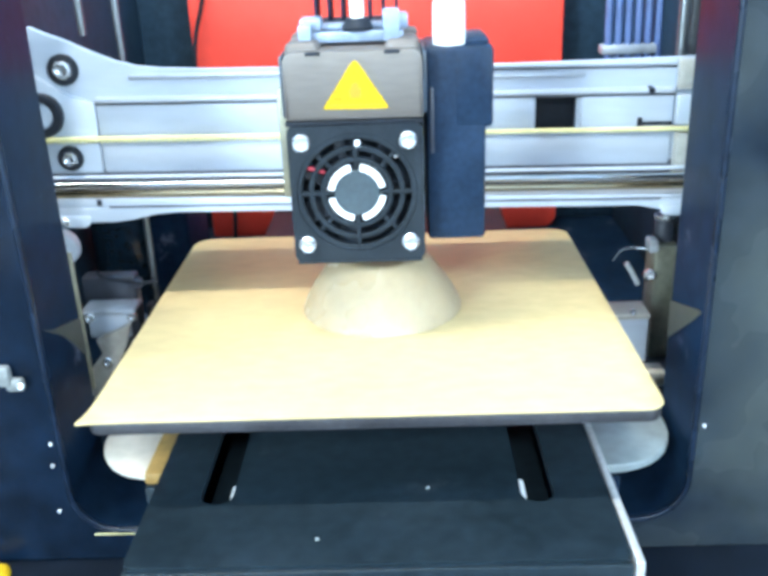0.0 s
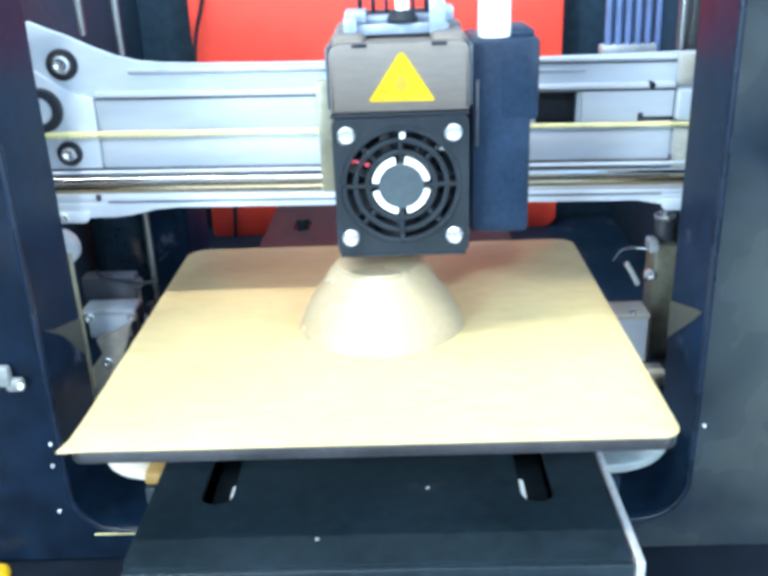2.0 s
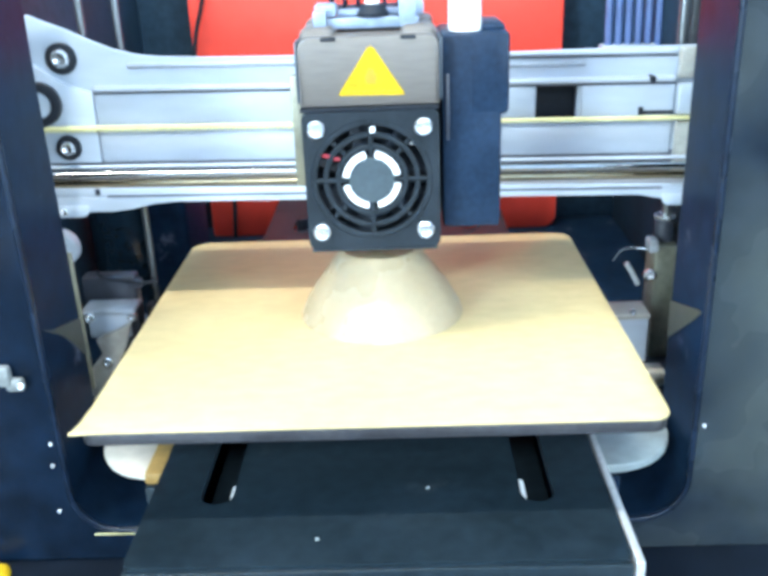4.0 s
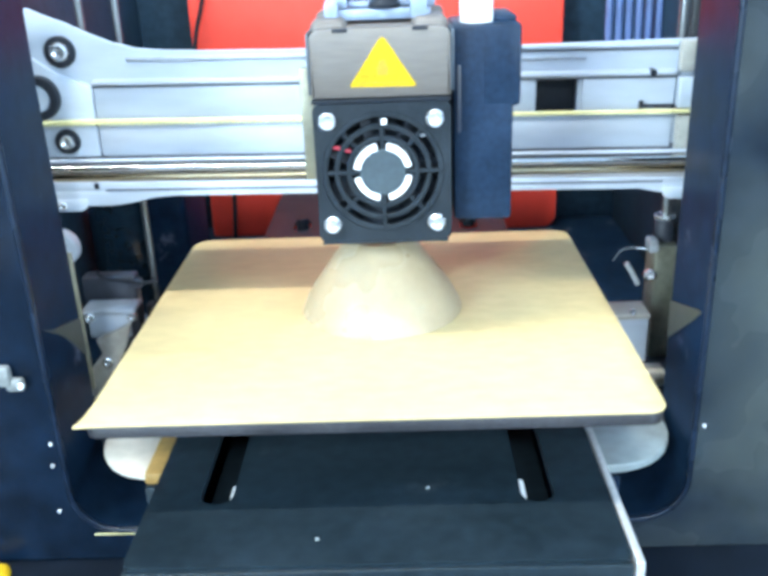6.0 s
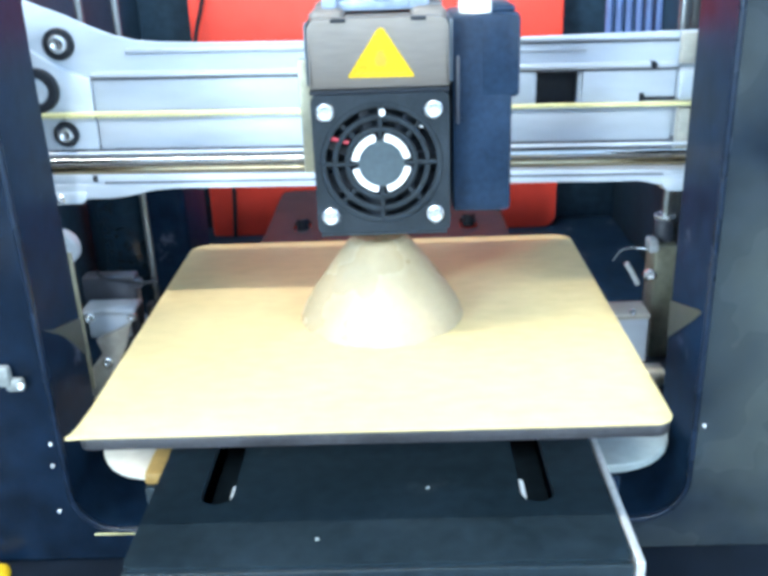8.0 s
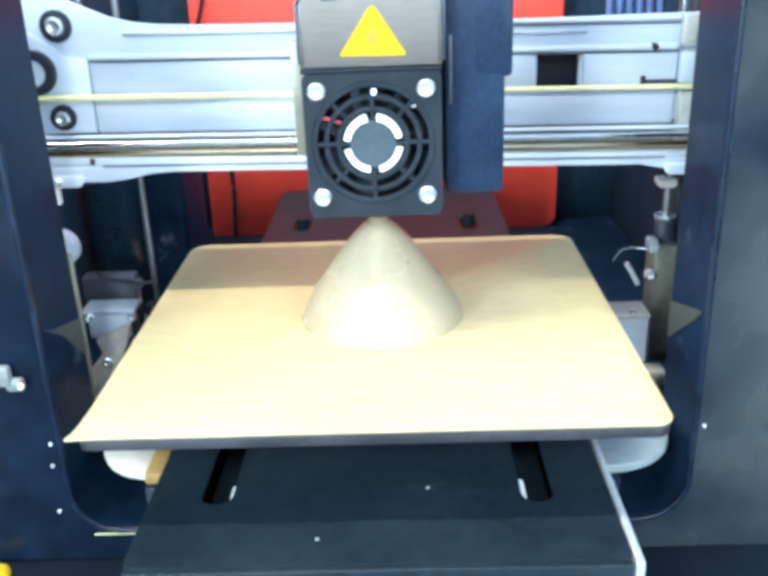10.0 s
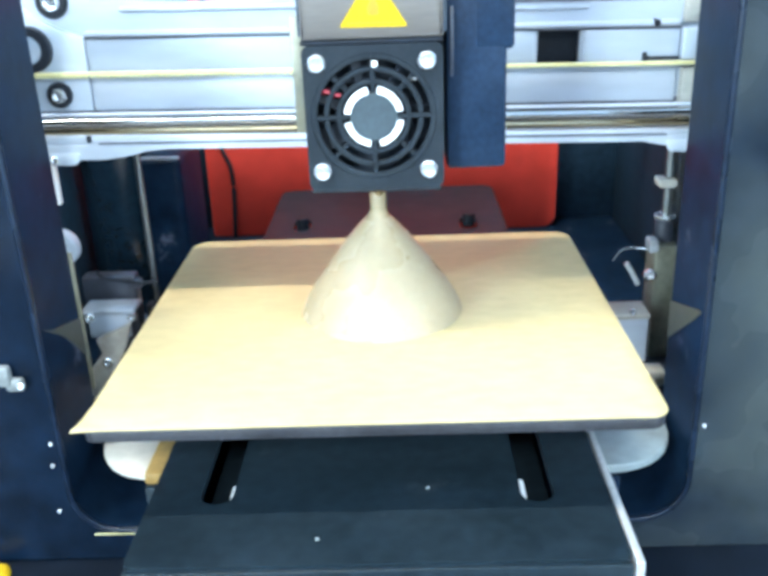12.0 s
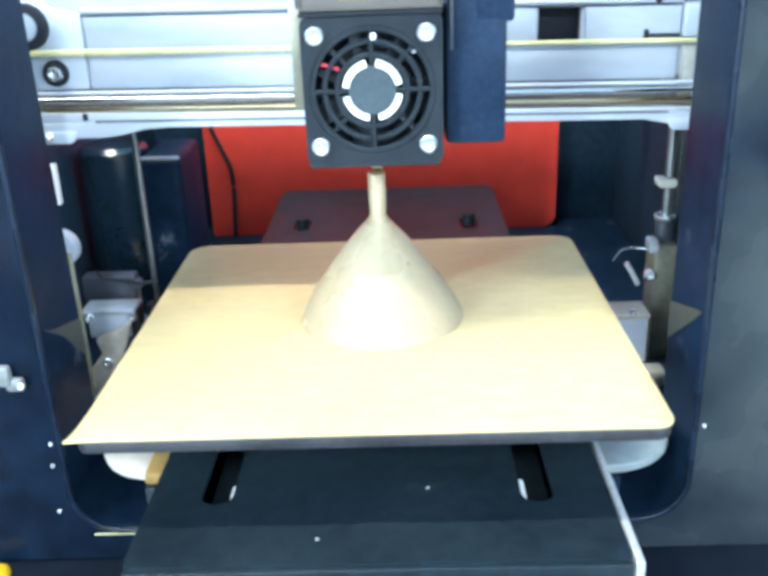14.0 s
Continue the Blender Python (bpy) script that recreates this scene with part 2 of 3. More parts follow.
def room():
    def wall(name, x0, x1, y0, y1, z0, z1, mat, label, category):
        ob = new(name, scaled(box(x0, x1, y0, y1, z0, z1, 0), name, mat, False))
        tagged(ob, label, category, kind="structure")
    wall("floor", -1600, 1600, -1700, 1600, -760, -740, TABLETOP, "dark grey room floor", "floor")
    wall("ceiling", -1600, 1600, -1700, 1600, 1800, 1820, WALLPAINT, "pale painted ceiling", "ceiling")
    wall("wall_north", -1600, 1600, 1600, 1640, -740, 1800, WALLPAINT, "pale blue painted wall", "wall")
    openings = [[(x - 390, 0), (x + 390, 0), (x + 390, 1150), (x - 390, 1150)] for x in (-1130, 1130)]
    south = new("wall_south", scaled(slab([(-1600, -740), (1600, -740), (1600, 1800), (-1600, 1800)], "xz", -1740, -1700, 0, openings), "wall_south", WALLPAINT, False))
    tagged(south, "pale blue painted wall with two windows", "wall", kind="structure")
    wall("wall_west", -1640, -1600, -1700, 1600, -740, 1800, WALLPAINT, "pale blue painted wall", "wall")
    wall("wall_east", 1600, 1640, -1700, 1600, -740, 1800, WALLPAINT, "pale blue painted wall", "wall")
    table = thing("work_table", 0, 0, -75, "dark laminate work table under the printer", "table")
    table.location = (0, 0, 0)
    part("tabletop", box(-700, 700, -420, 620, -30, 0, 3), TABLETOP, table)
    for x in (-660, 660):
        for y in (-380, 580):
            part("leg", box(x - 25, x + 25, y - 25, y + 25, -740, -30, 3), TABLETOP, table)
    lamp = thing("ceiling_light", 0, 0, -75, "long white tube light hung from the ceiling", "lamp")
    lamp.location = (0, 0, 0)
    part("housing", box(-890, 50, -165, -95, 1660, 1710, 4), WHITE, lamp)
    part("tube", rod((-870, -130, 1643), (30, -130, 1643), 11), DIFFUSER, lamp, "glowing white tube")
    for x in (-878, 38):
        part("socket", box(x - 8, x + 8, -144, -116, 1629, 1660, 2), WHITE, lamp)
        part("hanger", rod((x, -130, 1710), (x, -130, 1800), 3), WHITE, lamp)
    desk = thing("desk_lamp", 0, 0, -75, "white desk lamp aimed at the printer", "lamp")
    desk.location = (0, 0, 0)
    part("base", lathe([(0, 18), (70, 16), (80, 8), (80, 0), (0, 0)], "z", (-260, -360, 0), 32), WHITE, desk)
    part("arm", tube([(-260, -360, 14), (-300, -520, 340), (-200, -760, 600), (-30, -870, 668)], 8), WHITE, desk)
    shade = lathe([(20, 60), (60, 40), (105, 0), (108, 0), (64, 44), (20, 66), (20, 60)], "z", (0, 0, 0), 32)
    bmesh.ops.transform(shade, matrix=look((-30, -835, 640), (-10, 30, 100)), verts=shade.verts)
    part("shade", shade, WHITE, desk)
    for name, x in (("window_1", -1130), ("window_2", 1130)):
        window = thing(name, 0, 0, -75, "pale daylit window behind the camera", "window", kind="structure")
        window.location = (0, 0, 0)
        part("pane", box(x - 389, x + 389, -1724, -1716, 1, 1149, 0), DAYLIGHT, window)
        for m in (x - 375, x, x + 375):
            part("mullion", box(m - 14, m + 14, -1715, -1690, 1, 1149, 2), WHITE, window)
        part("window_sill", box(x - 405, x + 405, -1699, -1660, -26, -2, 3), WHITE, window)


# ---- the printer's frame ----


def printer_frame():
    frame_ = thing("printer_frame", 0, 0, -75, "glossy dark navy printer housing with a rounded front opening", "printer")
    frame_.location = at(0, 0, 0)
    arc = [radians(90 * k / 8) for k in range(9)]
    left = [(-114, 116)] + [(-98 - 16 * math.cos(a), -47 - 16 * math.sin(a)) for a in arc]
    right = [(75.5 + 16 * math.sin(a), -47 - 16 * math.cos(a)) for a in arc] + [(91.5, 116)]
    part("front_frame", slab([(-175, -75), (155, -75), (155, 116)] + right[::-1] + left[::-1] + [(-175, 116)], "xz", -15, 18, 1.0), NAVY, frame_, smooth=False)
    lining = [(x + (0.5 if x < -11 else -0.5), z + (0.5 if z < -50 else 0)) for x, z in left + right]
    shell = bmesh.new()
    rings = [[shell.verts.new((x, y, z)) for x, z in pts] for pts, y in ((left + right, -13.2), (lining, -13.0), (lining, 17.6), (left + right, 17.8))]
    for a, b in zip(rings, rings[1:]):
        for i in range(len(a) - 1):
            shell.faces.new((a[i], a[i + 1], b[i + 1], b[i]))
    part("opening_lining", shell, LINING, frame_, "satin lining of the front opening")
    part("opening_rim", tube([(x, -14.7, z) for x, z in [(-114, 115 - 12.2 * k) for k in range(13)] + [(-114, z) for z in (-37.5, -41.5, -44.5)] + left[1:] + [(x, -63) for x in (-95, -91, -85, -76, -60, -38, -12, 14, 36, 54, 64, 70, 73)] + right[:-1] + [(91.5, z) for z in (-44.5, -41.5, -37.5)] + [(91.5, -31.4 + 12.2 * k) for k in range(13)]], 1.0, 12), RIM, frame_, "polished rounded rim of the opening")
    # thin olive triangles that paint the bracket's reflection on the inner post faces
    for x, pts in ((-113.4, [(-12, 11.6), (-6, 8.6), (17.4, 2.4), (17.4, -11.8), (2, 2.8)]), (90.9, [(-12, 11.0), (-8, 10.4), (17.4, 2.7), (17.4, -11.6), (-2, 3.0)])):
        g = slab(pts, "xz", 0, 0.5, 0)
        bmesh.ops.rotate(g, cent=(0, 0, 0), matrix=Matrix.Rotation(radians(90), 3, "Z"), verts=g.verts)
        bmesh.ops.translate(g, vec=(x + (0.5 if x < 0 else 0), 0, 0), verts=g.verts)
        part("reflection_patch", g, REFLECTION, frame_, "olive grey triangle painted as a reflection")
    # pale strip that paints the highlight along the floor lip's edge
    part("edge_highlight", box(-108, -92, -15.7, -15.2, -63.9, -63.6, 0.1), BELT, frame_, "thin amber strip painted as an edge highlight")
    # bright dots added in place of glints on the opening's glossy rounded edge
    for x, z in ((-116.8, -27.8), (-117.6, -36), (-118.5, -54), (94.2, -27)):
        part("screw", screw_head(x, -15, z, 0.75, 0.7), STEEL, frame_)
    part("side_panel", box(-175, -165, 19, 321.5, -75, 116, 1), INNER, frame_)
    part("side_panel", box(145, 155, 19, 321.5, -75, 116, 1), INNER, frame_)
    part("back_panel", box(-175, 155, 322, 330, -75, 150, 0.5), INNER, frame_, "dark blue-grey rear panel")
    part("floor_pan", box(-164, 144, 19, 321, -75, -64, 0.5), LINING, frame_)
    # small bracket with its screws beside the opening
    part("clip_bracket", merge(box(-134, -124, -18.4, -15.1, -5.5, 2, 1.5), box(-126.5, -120.5, -17.6, -15.1, -7.4, -2.6, 1.2)), CLIP, frame_, "small pale grey clip")
    part("screw", screw_head(-121.2, -17.6, -4.8, 1.3, 1.0), STEEL, frame_, "bright steel screw")


def table_knob():
    knob = thing("yellow_cap", -141.5, -22, -75, "small yellow cap lying on the table", "cap")
    part("cap_body", lathe([(0, 2.4), (3.6, 2.2), (4.6, 1.4), (4.8, 0), (0, 0)], "z", (0, 0, 0), 24), YELLOW, knob)


def base_channel():
    base = thing("base_channel", 0, 0, 0, "black coated steel base channel with long oval slots", "printer base")

    def slot(x0, x1, y0, y1):
        r = (x1 - x0) / 2
        return rounded(x0, x1, y0, y1, (r * 0.98,) * 4, 6)[::-1]
    holes = [slot(-62, -52.5, -47, 30), slot(32, 41.5, -49, 28), slot(-62, -52.5, 205, 225), slot(32, 41.5, 200, 220)]
    part("top_plate", slab(rounded(-77, 57.3, -74, 288, (3, 3, 8, 8)), "xy", -32, -30, 0, holes), TONGUE, base)
    part("front_lip", box(-77, 57.3, -75.6, -73.6, -74.6, -31, 0.8), TONGUE, base)
    part("side_flange", box(-77.5, -75.4, -73, 286, -74.6, -32.2, 0.4), TONGUE, base)
    part("side_flange", box(57.8, 60.4, -75, 90, -74.6, -30.6, 0.8), EDGE, base, "bare pale steel flange")
    for x in (-57, 37):
        part("slot_lining", box(x - 6, x + 6, -55, 40, -44, -42, 0.3), TONGUE, base)
        part("slot_glide", rod((x + (4.2 if x < 0 else -4.2), -46.5, -32.4), (x + (4.2 if x < 0 else -4.2), -36, -32.4), 1.1), WHITE, base, "white slot glide")
        part("bolt", lathe([(0, 7), (3.2, 7), (3.6, 6), (3.6, 0), (0, 0)], "z", (x, 213, -32), 16), CABLE, base)
    for x, y in ((5, -41), (-26, -63.5)):
        part("rivet", lathe([(0, 0.4), (0.4, 0.3), (0.6, 0), (0, 0)], "z", (x, y, -30), 10), WINGS, base)


def chassis_plate():
    plate = thing("chassis_plate", 0, 0, 0, "pale zinc chassis plate with rounded front corners", "printer base")
    part("left_wing", slab(rounded(-106, -78, -18, 150, (22, 2, 2, 2)), "xy", -41, -38, 0.4), WARMWING, plate, "warm pale painted wing")
    part("right_wing", slab(rounded(61.2, 88.5, -20, 150, (2, 24, 2, 2)), "xy", -41, -38, 0.4), WINGS, plate)
    part("left_lip", box(-86, -78.2, -21, 60, -40.5, -36.5, 0.6), AMBER, plate, "amber taped edge")
    part("front_skirt", box(-86, -78, -22, -19.5, -74, -41.2, 0.5), TONGUE, plate)
    part("front_skirt", box(61.2, 67, -22, -19.5, -74, -41.2, 0.5), LINING, plate)


def z_axis():
    left = thing("left_lead_screw", 0, 0, 0, "thin steel lead screw on a motor with a zinc bracket", "lead screw", "lead screws")
    part("screw_rod", rod((-104, 78, -30), (-104, 78, 148), 1.3), DIMROD, left)
    part("stop_rod", rod((-117.5, 78, 91), (-117.5, 78, 148), 1.4), DIMROD, left)
    part("shield_strip", box(-136.0, -132.8, 66, 70, 29, 45, 0.5), WHITE, left, "white plastic strip")
    part("coupler", lathe([(0, 0), (5, 0), (5, 14), (4.4, 15), (0, 15)], "z", (-104, 78, -33), 20), CABLE, left)
    part("motor", box(-126, -84, 62, 104, -56, -33, 2), BLACK, left)
    part("bracket_top", box(-127, -106, 52, 64, -12, -10, 0.5), ZINCDULL, left, "pale zinc bracket flange")
    part("bracket_face", box(-125, -108.5, 53, 55, -22, -12.4, 0.5), ZINC, left, "bright zinc bracket plate")
    part("bracket_leg", slab([(-121.6, -21), (-112, -17), (-106.8, -14), (-110, -24), (-117, -37), (-122, -46), (-129, -46), (-125.5, -34), (-120, -27)], "xz", 49, 52, 0.5), BEIGE, left)
    part("driver_box", box(-131, -109.5, 68, 76, -30, -2.2, 1.0), SLATE, left, "slate grey plastic box")
    part("driver_tab", box(-109.4, -105.4, 64, 68.2, -5.8, -2.2, 0.6), SLATE, left)
    part("lead", tube([(-123, 66, 1), (-120, 63, 0), (-115, 62, -0.5), (-109, 62, -1.4), (-103.5, 62, -2.6), (-100, 64, -2.8)], 0.7), CABLE, left, "black lead")
    part("edge_seal", box(-114.2, -112.6, 18.3, 19.6, -26, 26, 0.3), DRAB, left, "thin olive edge strip")
    part("screw", screw_head(-123.5, 52, -12.5, 2.0, 1.5), STEEL, left)
    part("screw", screw_head(-107.5, 54, -13.5, 2.0, 1.5), STEEL, left)
    part("screw", screw_head(-118, 48.9, -30.5, 2.0, 1.4), STEEL, left)
    part("pulley", lathe([(0, -3), (7, -3), (7.4, -2), (7.4, 2), (7, 3), (0, 3)], "y", (-134, 62, 13), 24), ZINC, left, "pale round pulley")
    right = thing("right_lead_screw", 0, 0, 0, "steel lead screw with collars in a drab brass block", "lead screw", "lead screws")
    part("screw_rod", rod((105.5, 78, -30), (105.5, 78, 148), 2.0), DIMROD, right)
    part("guide_rod", rod((111, 84, -30), (111, 84, 148), 2.6), DIMROD, right)
    part("collar", box(100.2, 107.4, 73, 81, 26.2, 29.6, 0.9), BEIGE, right, "cream plastic collar")
    part("collar", lathe([(0, 0), (3.9, 0), (4.2, 0.6), (4.2, 1.6), (0, 1.6)], "z", (105, 78, 12.4), 20), STEEL, right)
    part("coupler", lathe([(0, 0), (3.8, 0), (3.8, 20), (0, 20)], "z", (105, 78, -8), 20), SLATE, right)
    part("block", box(100.2, 109.4, 70, 84, -46, 3.4, 1), DRAB, right, "drab brass coloured block")
    part("small_clip", box(97.2, 101, 68.5, 76, 1, 6.2, 0.8), BRACKET, right)
    part("screw", screw_head(98, 69, -8, 2.4, 1.8), STEEL, right)
    part("motor", box(84, 126, 62, 104, -56, -47, 2), BLACK, right)
    part("bracket_top", box(80, 95.6, 54, 68, -21, -19, 0.5), BEIGE, right, "pale zinc bracket flange")
    part("bracket_face", box(82, 95.2, 55, 57, -40, -21.3, 0.5), ZINC, right)
    part("bracket_foot", box(91, 101, 46, 55, -46, -40.4, 0.6), BEIGE, right)
    part("screw", screw_head(88.2, 54, -17.6, 1.3, 1.2), STEEL, right)
    part("stay", tube([(88.4, 69, -2.9), (91, 69, -7), (93.7, 69, -12.1)], 1.1), BRACKET, right, "dull steel stay")
    part("wire", tube([(86, 80, -6), (89, 79, -1), (94, 76, 0.8), (98, 74, 1)], 0.35), DIMROD, right)


def backdrop():
    red = thing("red_panel", 0, 0, 0, "red painted panel standing behind the printer bed", "panel")
    part("sheet", slab(rounded(-128, 102, -63.9, 140, (2, 9, 2, 2)), "xz", 300, 306, 0.8), RED, red)
    part("foot", box(-118, 74, 306.3, 316, -63.9, -54, 0.5), BLACK, red)
    wire = thing("black_cable", 0, 0, 0, "thin black cable hanging before the red panel", "cable", "cables")
    part("cable_run", tube([(-114, 297, 146), (-115, 297, 104), (-119, 297, 86), (-125, 297, 66), (-127, 297, 44), (-124, 297, 18), (-115, 297, -6), (-111.5, 297, -16), (-111, 297, -34), (-113, 297, -63)], 1.3), CABLE, wire)
    loom = thing("ribbon_cable", 0, 0, 0, "dark blue ribbon cable of parallel strands", "cable", "cables")
    for i in range(7):
        x = 116 + i * 5.4
        part("strand", tube([(x, 240, 148), (x - 0.5, 240, 110), (x, 240, 70), (x + 0.5, 240, 30)], 2.1, 8), BLUECABLE, loom)
    part("clamp", box(112, 154 - 12, 236, 246, 56, 61, 0.8), ZINCDULL, loom)
    motor = thing("stepper_motor", 0, 0, 0, "black glossy motor housing beside the red panel", "motor")
    part("body", box(-128, -107, 152, 200, -64, 26, 4, 3), LINING, motor)
    part("drum", lathe([(0, 30), (15, 30), (17, 28), (17, -64), (0, -64)], "z", (-144, 170, 0), 40), DRUM, motor, "glossy dark drum")
    part("label_bar", box(-126, -106.6, 151.2, 151.9, 25.6, 27.2, 0.2), ZINCDULL, motor)


# ---- moving things ----


def print_bed():
    bed = thing("print_bed", 0, 0, 0, "square tan-topped print bed on a dark grey plate", "print bed")
    x0, x1, y0, y1 = -90.9, 70.8, -47.7, 107.7
    # the sheet curls outward at one front corner
    sheet = [(x0 + 0.3, y0 + 14), (x0 - 0.1, y0 + 6), (x0 - 0.9, y0 + 1.5), (x0 - 1.6, y0 - 0.5), (x0 + 6, y0)] + rounded(x0, x1, y0, y1, (0.6, 5, 7, 8))[9:]
    part("build_sheet", slab(sheet, "xy", -0.9, 0, 0.25), SHEET, bed, "tan build sheet with faint streaks")
    part("bed_plate", slab(rounded(x0 + 0.8, x1 - 0.3, y0 + 0.6, y1 - 0.4, (4, 5, 7, 8)), "xy", -4.9, -1.0, 0.5), PLATE, bed)
    part("underframe", box(x0 + 12, x1 - 12, y0 + 14, y1 - 14, -9, -5.1, 1), BLACK, bed)
    part("carriage", box(-50, 30, 5, 60, -27, -9.2, 2), BLACK, bed)
    for x in (-57, 37):
        part("glide_block", box(x - 7, x + 7, 14, 90, -29.6, -9.2, 1.5), BLACK, bed)
    return bed


CONE = ((0, 28.0), (2, 27.3), (5, 25.8), (10, 22.8), (14, 19.9), (18, 17.1), (24, 12.7), (28, 9.6), (31, 7.0), (33.4, 4.7), (35, 3.3), (36.5, 2.75), (40, 3.0), (44, 3.1), (56, 3.05))


def cone_radius(z):
    for (a, ra), (b, rb) in zip(CONE, CONE[1:]):
        if z <= b:
            return ra + (rb - ra) * (z - a) / (b - a)
    return CONE[-1][1]


FIRST, BAND, TOP = 19.6, 1.4, 51.2


def printed_cone():
    cone = thing("printed_cone", -8.2, 29.3, 0, "cream plastic cone growing layer by layer on the bed", "printed part")

    def body(z0, z1, shrink):
        rows, z, n = [], z0, max(1, round((z1 - z0) / 0.35))
        for i in range(n):
            a, b = z0 + (z1 - z0) * i / n, z0 + (z1 - z0) * (i + 1) / n
            ra, rb = cone_radius(a) - shrink, cone_radius(b) - shrink
            rows += [(ra - 0.05, a), (ra, a + 0.1), (rb, b - 0.1), (rb - 0.05, b)]
        return lathe([(0, z0)] + rows + [(0, z1)], "z", (0, 0, 0), 64)
    part("cone_base", body(0, FIRST, 0), PRINT, cone)
    bands, k, z = [], 0, FIRST
    while z < TOP:
        band = part("layer_band", body(z, z + BAND, 0.012 * k if z > 36 else 0), PRINT, cone)
        bands.append((band, z + BAND, k))
        z, k = z + BAND, k + 1
    return cone, bands


def x_gantry():
    g = thing("x_gantry", 0, 60, 52, "zinc-plated cross beam with belt, bolts and steel rods", "gantry")

    def put(name, bm, mat, label="", parent=None):
        bmesh.ops.translate(bm, vec=(0, -60, -52), verts=bm.verts)
        return part(name, bm, mat, parent or g, label)
    window = [(48.8, 54.6), (63.6, 54.6), (63.6, 67.0), (48.8, 67.0)]
    main = [(-131, 34), (-131, 94.2), (-126, 92), (-118, 89), (-110, 85.2), (-102, 82), (-94, 80), (-86, 79.2), (-70, 78.7), (40, 78.4), (107, 79.8), (107, 34)]
    put("back_plate", slab(main[::-1], "xz", 59, 62, 0, [window]), ZINC, "pale zinc back plate with a square cutout")
    put("lower_roll", box(-110, 98, 55.5, 58.9, 67.6, 69.6, 0.9), ZINC)
    put("upper_roll", box(8, 98, 56.9, 58.9, 77.2, 78.9, 0.8), ZINC)
    put("bead", box(-97, -20, 57.6, 58.9, 75.6, 77.3, 0.6), ZINCDULL, "dull pressed bead")
    put("bead", box(10, 66, 57.6, 58.9, 73.6, 75.0, 0.6), ZINCDULL, "dull pressed bead")
    put("bracket_plate", slab([(-131, 42), (-110.4, 42), (-110.4, 67.5), (-118, 70), (-124, 73), (-131, 78)], "xz", 56.6, 58.9, 0.3), ZINC)
    put("mid_panel", merge(box(-109.8, 98, 57.6, 58.9, 41.9, 54.4, 0.3), box(-109.8, 47.5, 57.6, 58.9, 54.9, 66.8, 0.3), box(65, 98, 57.6, 58.9, 54.9, 66.8, 0.3)), ZINC)
    put("seam", box(-110, 98, 56.9, 57.55, 66.75, 67.45, 0.1), SEAMSHADE, "dark folded seam")
    put("seam", box(8, 98, 58.3, 58.85, 76.3, 76.8, 0.1), SEAMSHADE, "dark folded seam")
    put("belt", box(-129, 106, 52.6, 55.6, 54.8, 56.0, 0.2), BELT, "thin cream toothed belt")
    teeth = bmesh.new()
    for i in range(56):
        x = -128 + i * 2.0
        bmesh.ops.create_cube(teeth, size=1, matrix=Matrix.Translation((x, 54.1, 54.5)) @ Matrix.Diagonal((1.0, 2.6, 0.8, 1)))
    tagged(put("belt_teeth", teeth, BELT), kind="stuff")
    for name, x, z, r in (("upper_bolt", -120.2, 79.4, 5.6), ("lower_bolt", -121.4, 47.8, 4.6)):
        washer = put(name, lathe([(r * 0.55, -1.6), (r * 0.9, -1.6), (r, -0.9), (r, 0), (r * 0.55, 0)], "y", (x, 58.9 if z > 60 else 56.5, z), 28, closed=True), CABLE, "black rubber washer")
        bm = screw_head(x, 58.4 if z > 60 else 56.0, z, r * 0.62, 3.0)
        bmesh.ops.translate(bm, vec=(0, -60, -52), verts=bm.verts)
        part("bolt_head", bm, STEEL, washer, "bright hex socket bolt")
    idler = put("idler_pulley", lathe([(4.9, -2), (7.6, -2), (8.0, -1.4), (8.0, 1.4), (7.6, 2), (4.9, 2)], "y", (-129.5, 55.5, 63.8), 32, closed=True), CABLE)
    hub = lathe([(0, -1.6), (4.2, -1.6), (4.8, -1.0), (4.8, 1.4), (0, 1.4)], "y", (0, -4.5, 11.8), 28)
    bmesh.ops.translate(hub, vec=(-129.5, 0, 0), verts=hub.verts)
    part("pulley_hub", hub, ZINC, idler, "pale pulley hub")
    put("plate_bead", rod((-130, 54.5, 40.9), (106, 54.5, 40.9), 0.75, 16), ZINC, "bright folded plate edge")
    put("front_rod", rod((-130, 48.5, 39.4), (106, 48.5, 39.4), 1.3, 28), CHROME, "polished steel guide rod")
    put("rear_rod", rod((-130, 49.5, 35.9), (106, 49.5, 35.9), 1.4, 28), BRASSROD, "oiled steel guide rod")
    # dark colour paints the shade in the gaps between the rods
    put("rod_backing", box(-130, 104, 58.0, 62, 33, 43.0, 0.4), SEAMSHADE, "channel behind the rods, coloured dark as shade")
    put("window_backing", box(44, 68, 64, 67, 50, 72, 0.5), DEEP)
    put("backing_stay", box(44, 47, 62.2, 64, 50, 72, 0.3), BLACK)
    put("lower_ledge", merge(box(-130, 106, 42.2, 62, 31.2, 32.8, 0.5), slab([(-131, 27.4), (-104, 27.4), (-97, 28.2), (-88, 30.2), (-80, 30.8), (84, 30.6), (90, 29.4), (96, 28.6), (106, 28.6), (106, 32.6), (-131, 32.6)], "xz", 42, 43.2, 0.3)), ZINC, "pale folded lower ledge")
    # added out of view to widen the beam's shadow on the bed
    put("shadow_flange", box(-130, 104, 62.2, 86, 33, 35, 0.5), ZINCDULL, "unseen flange added to widen the beam's shadow")
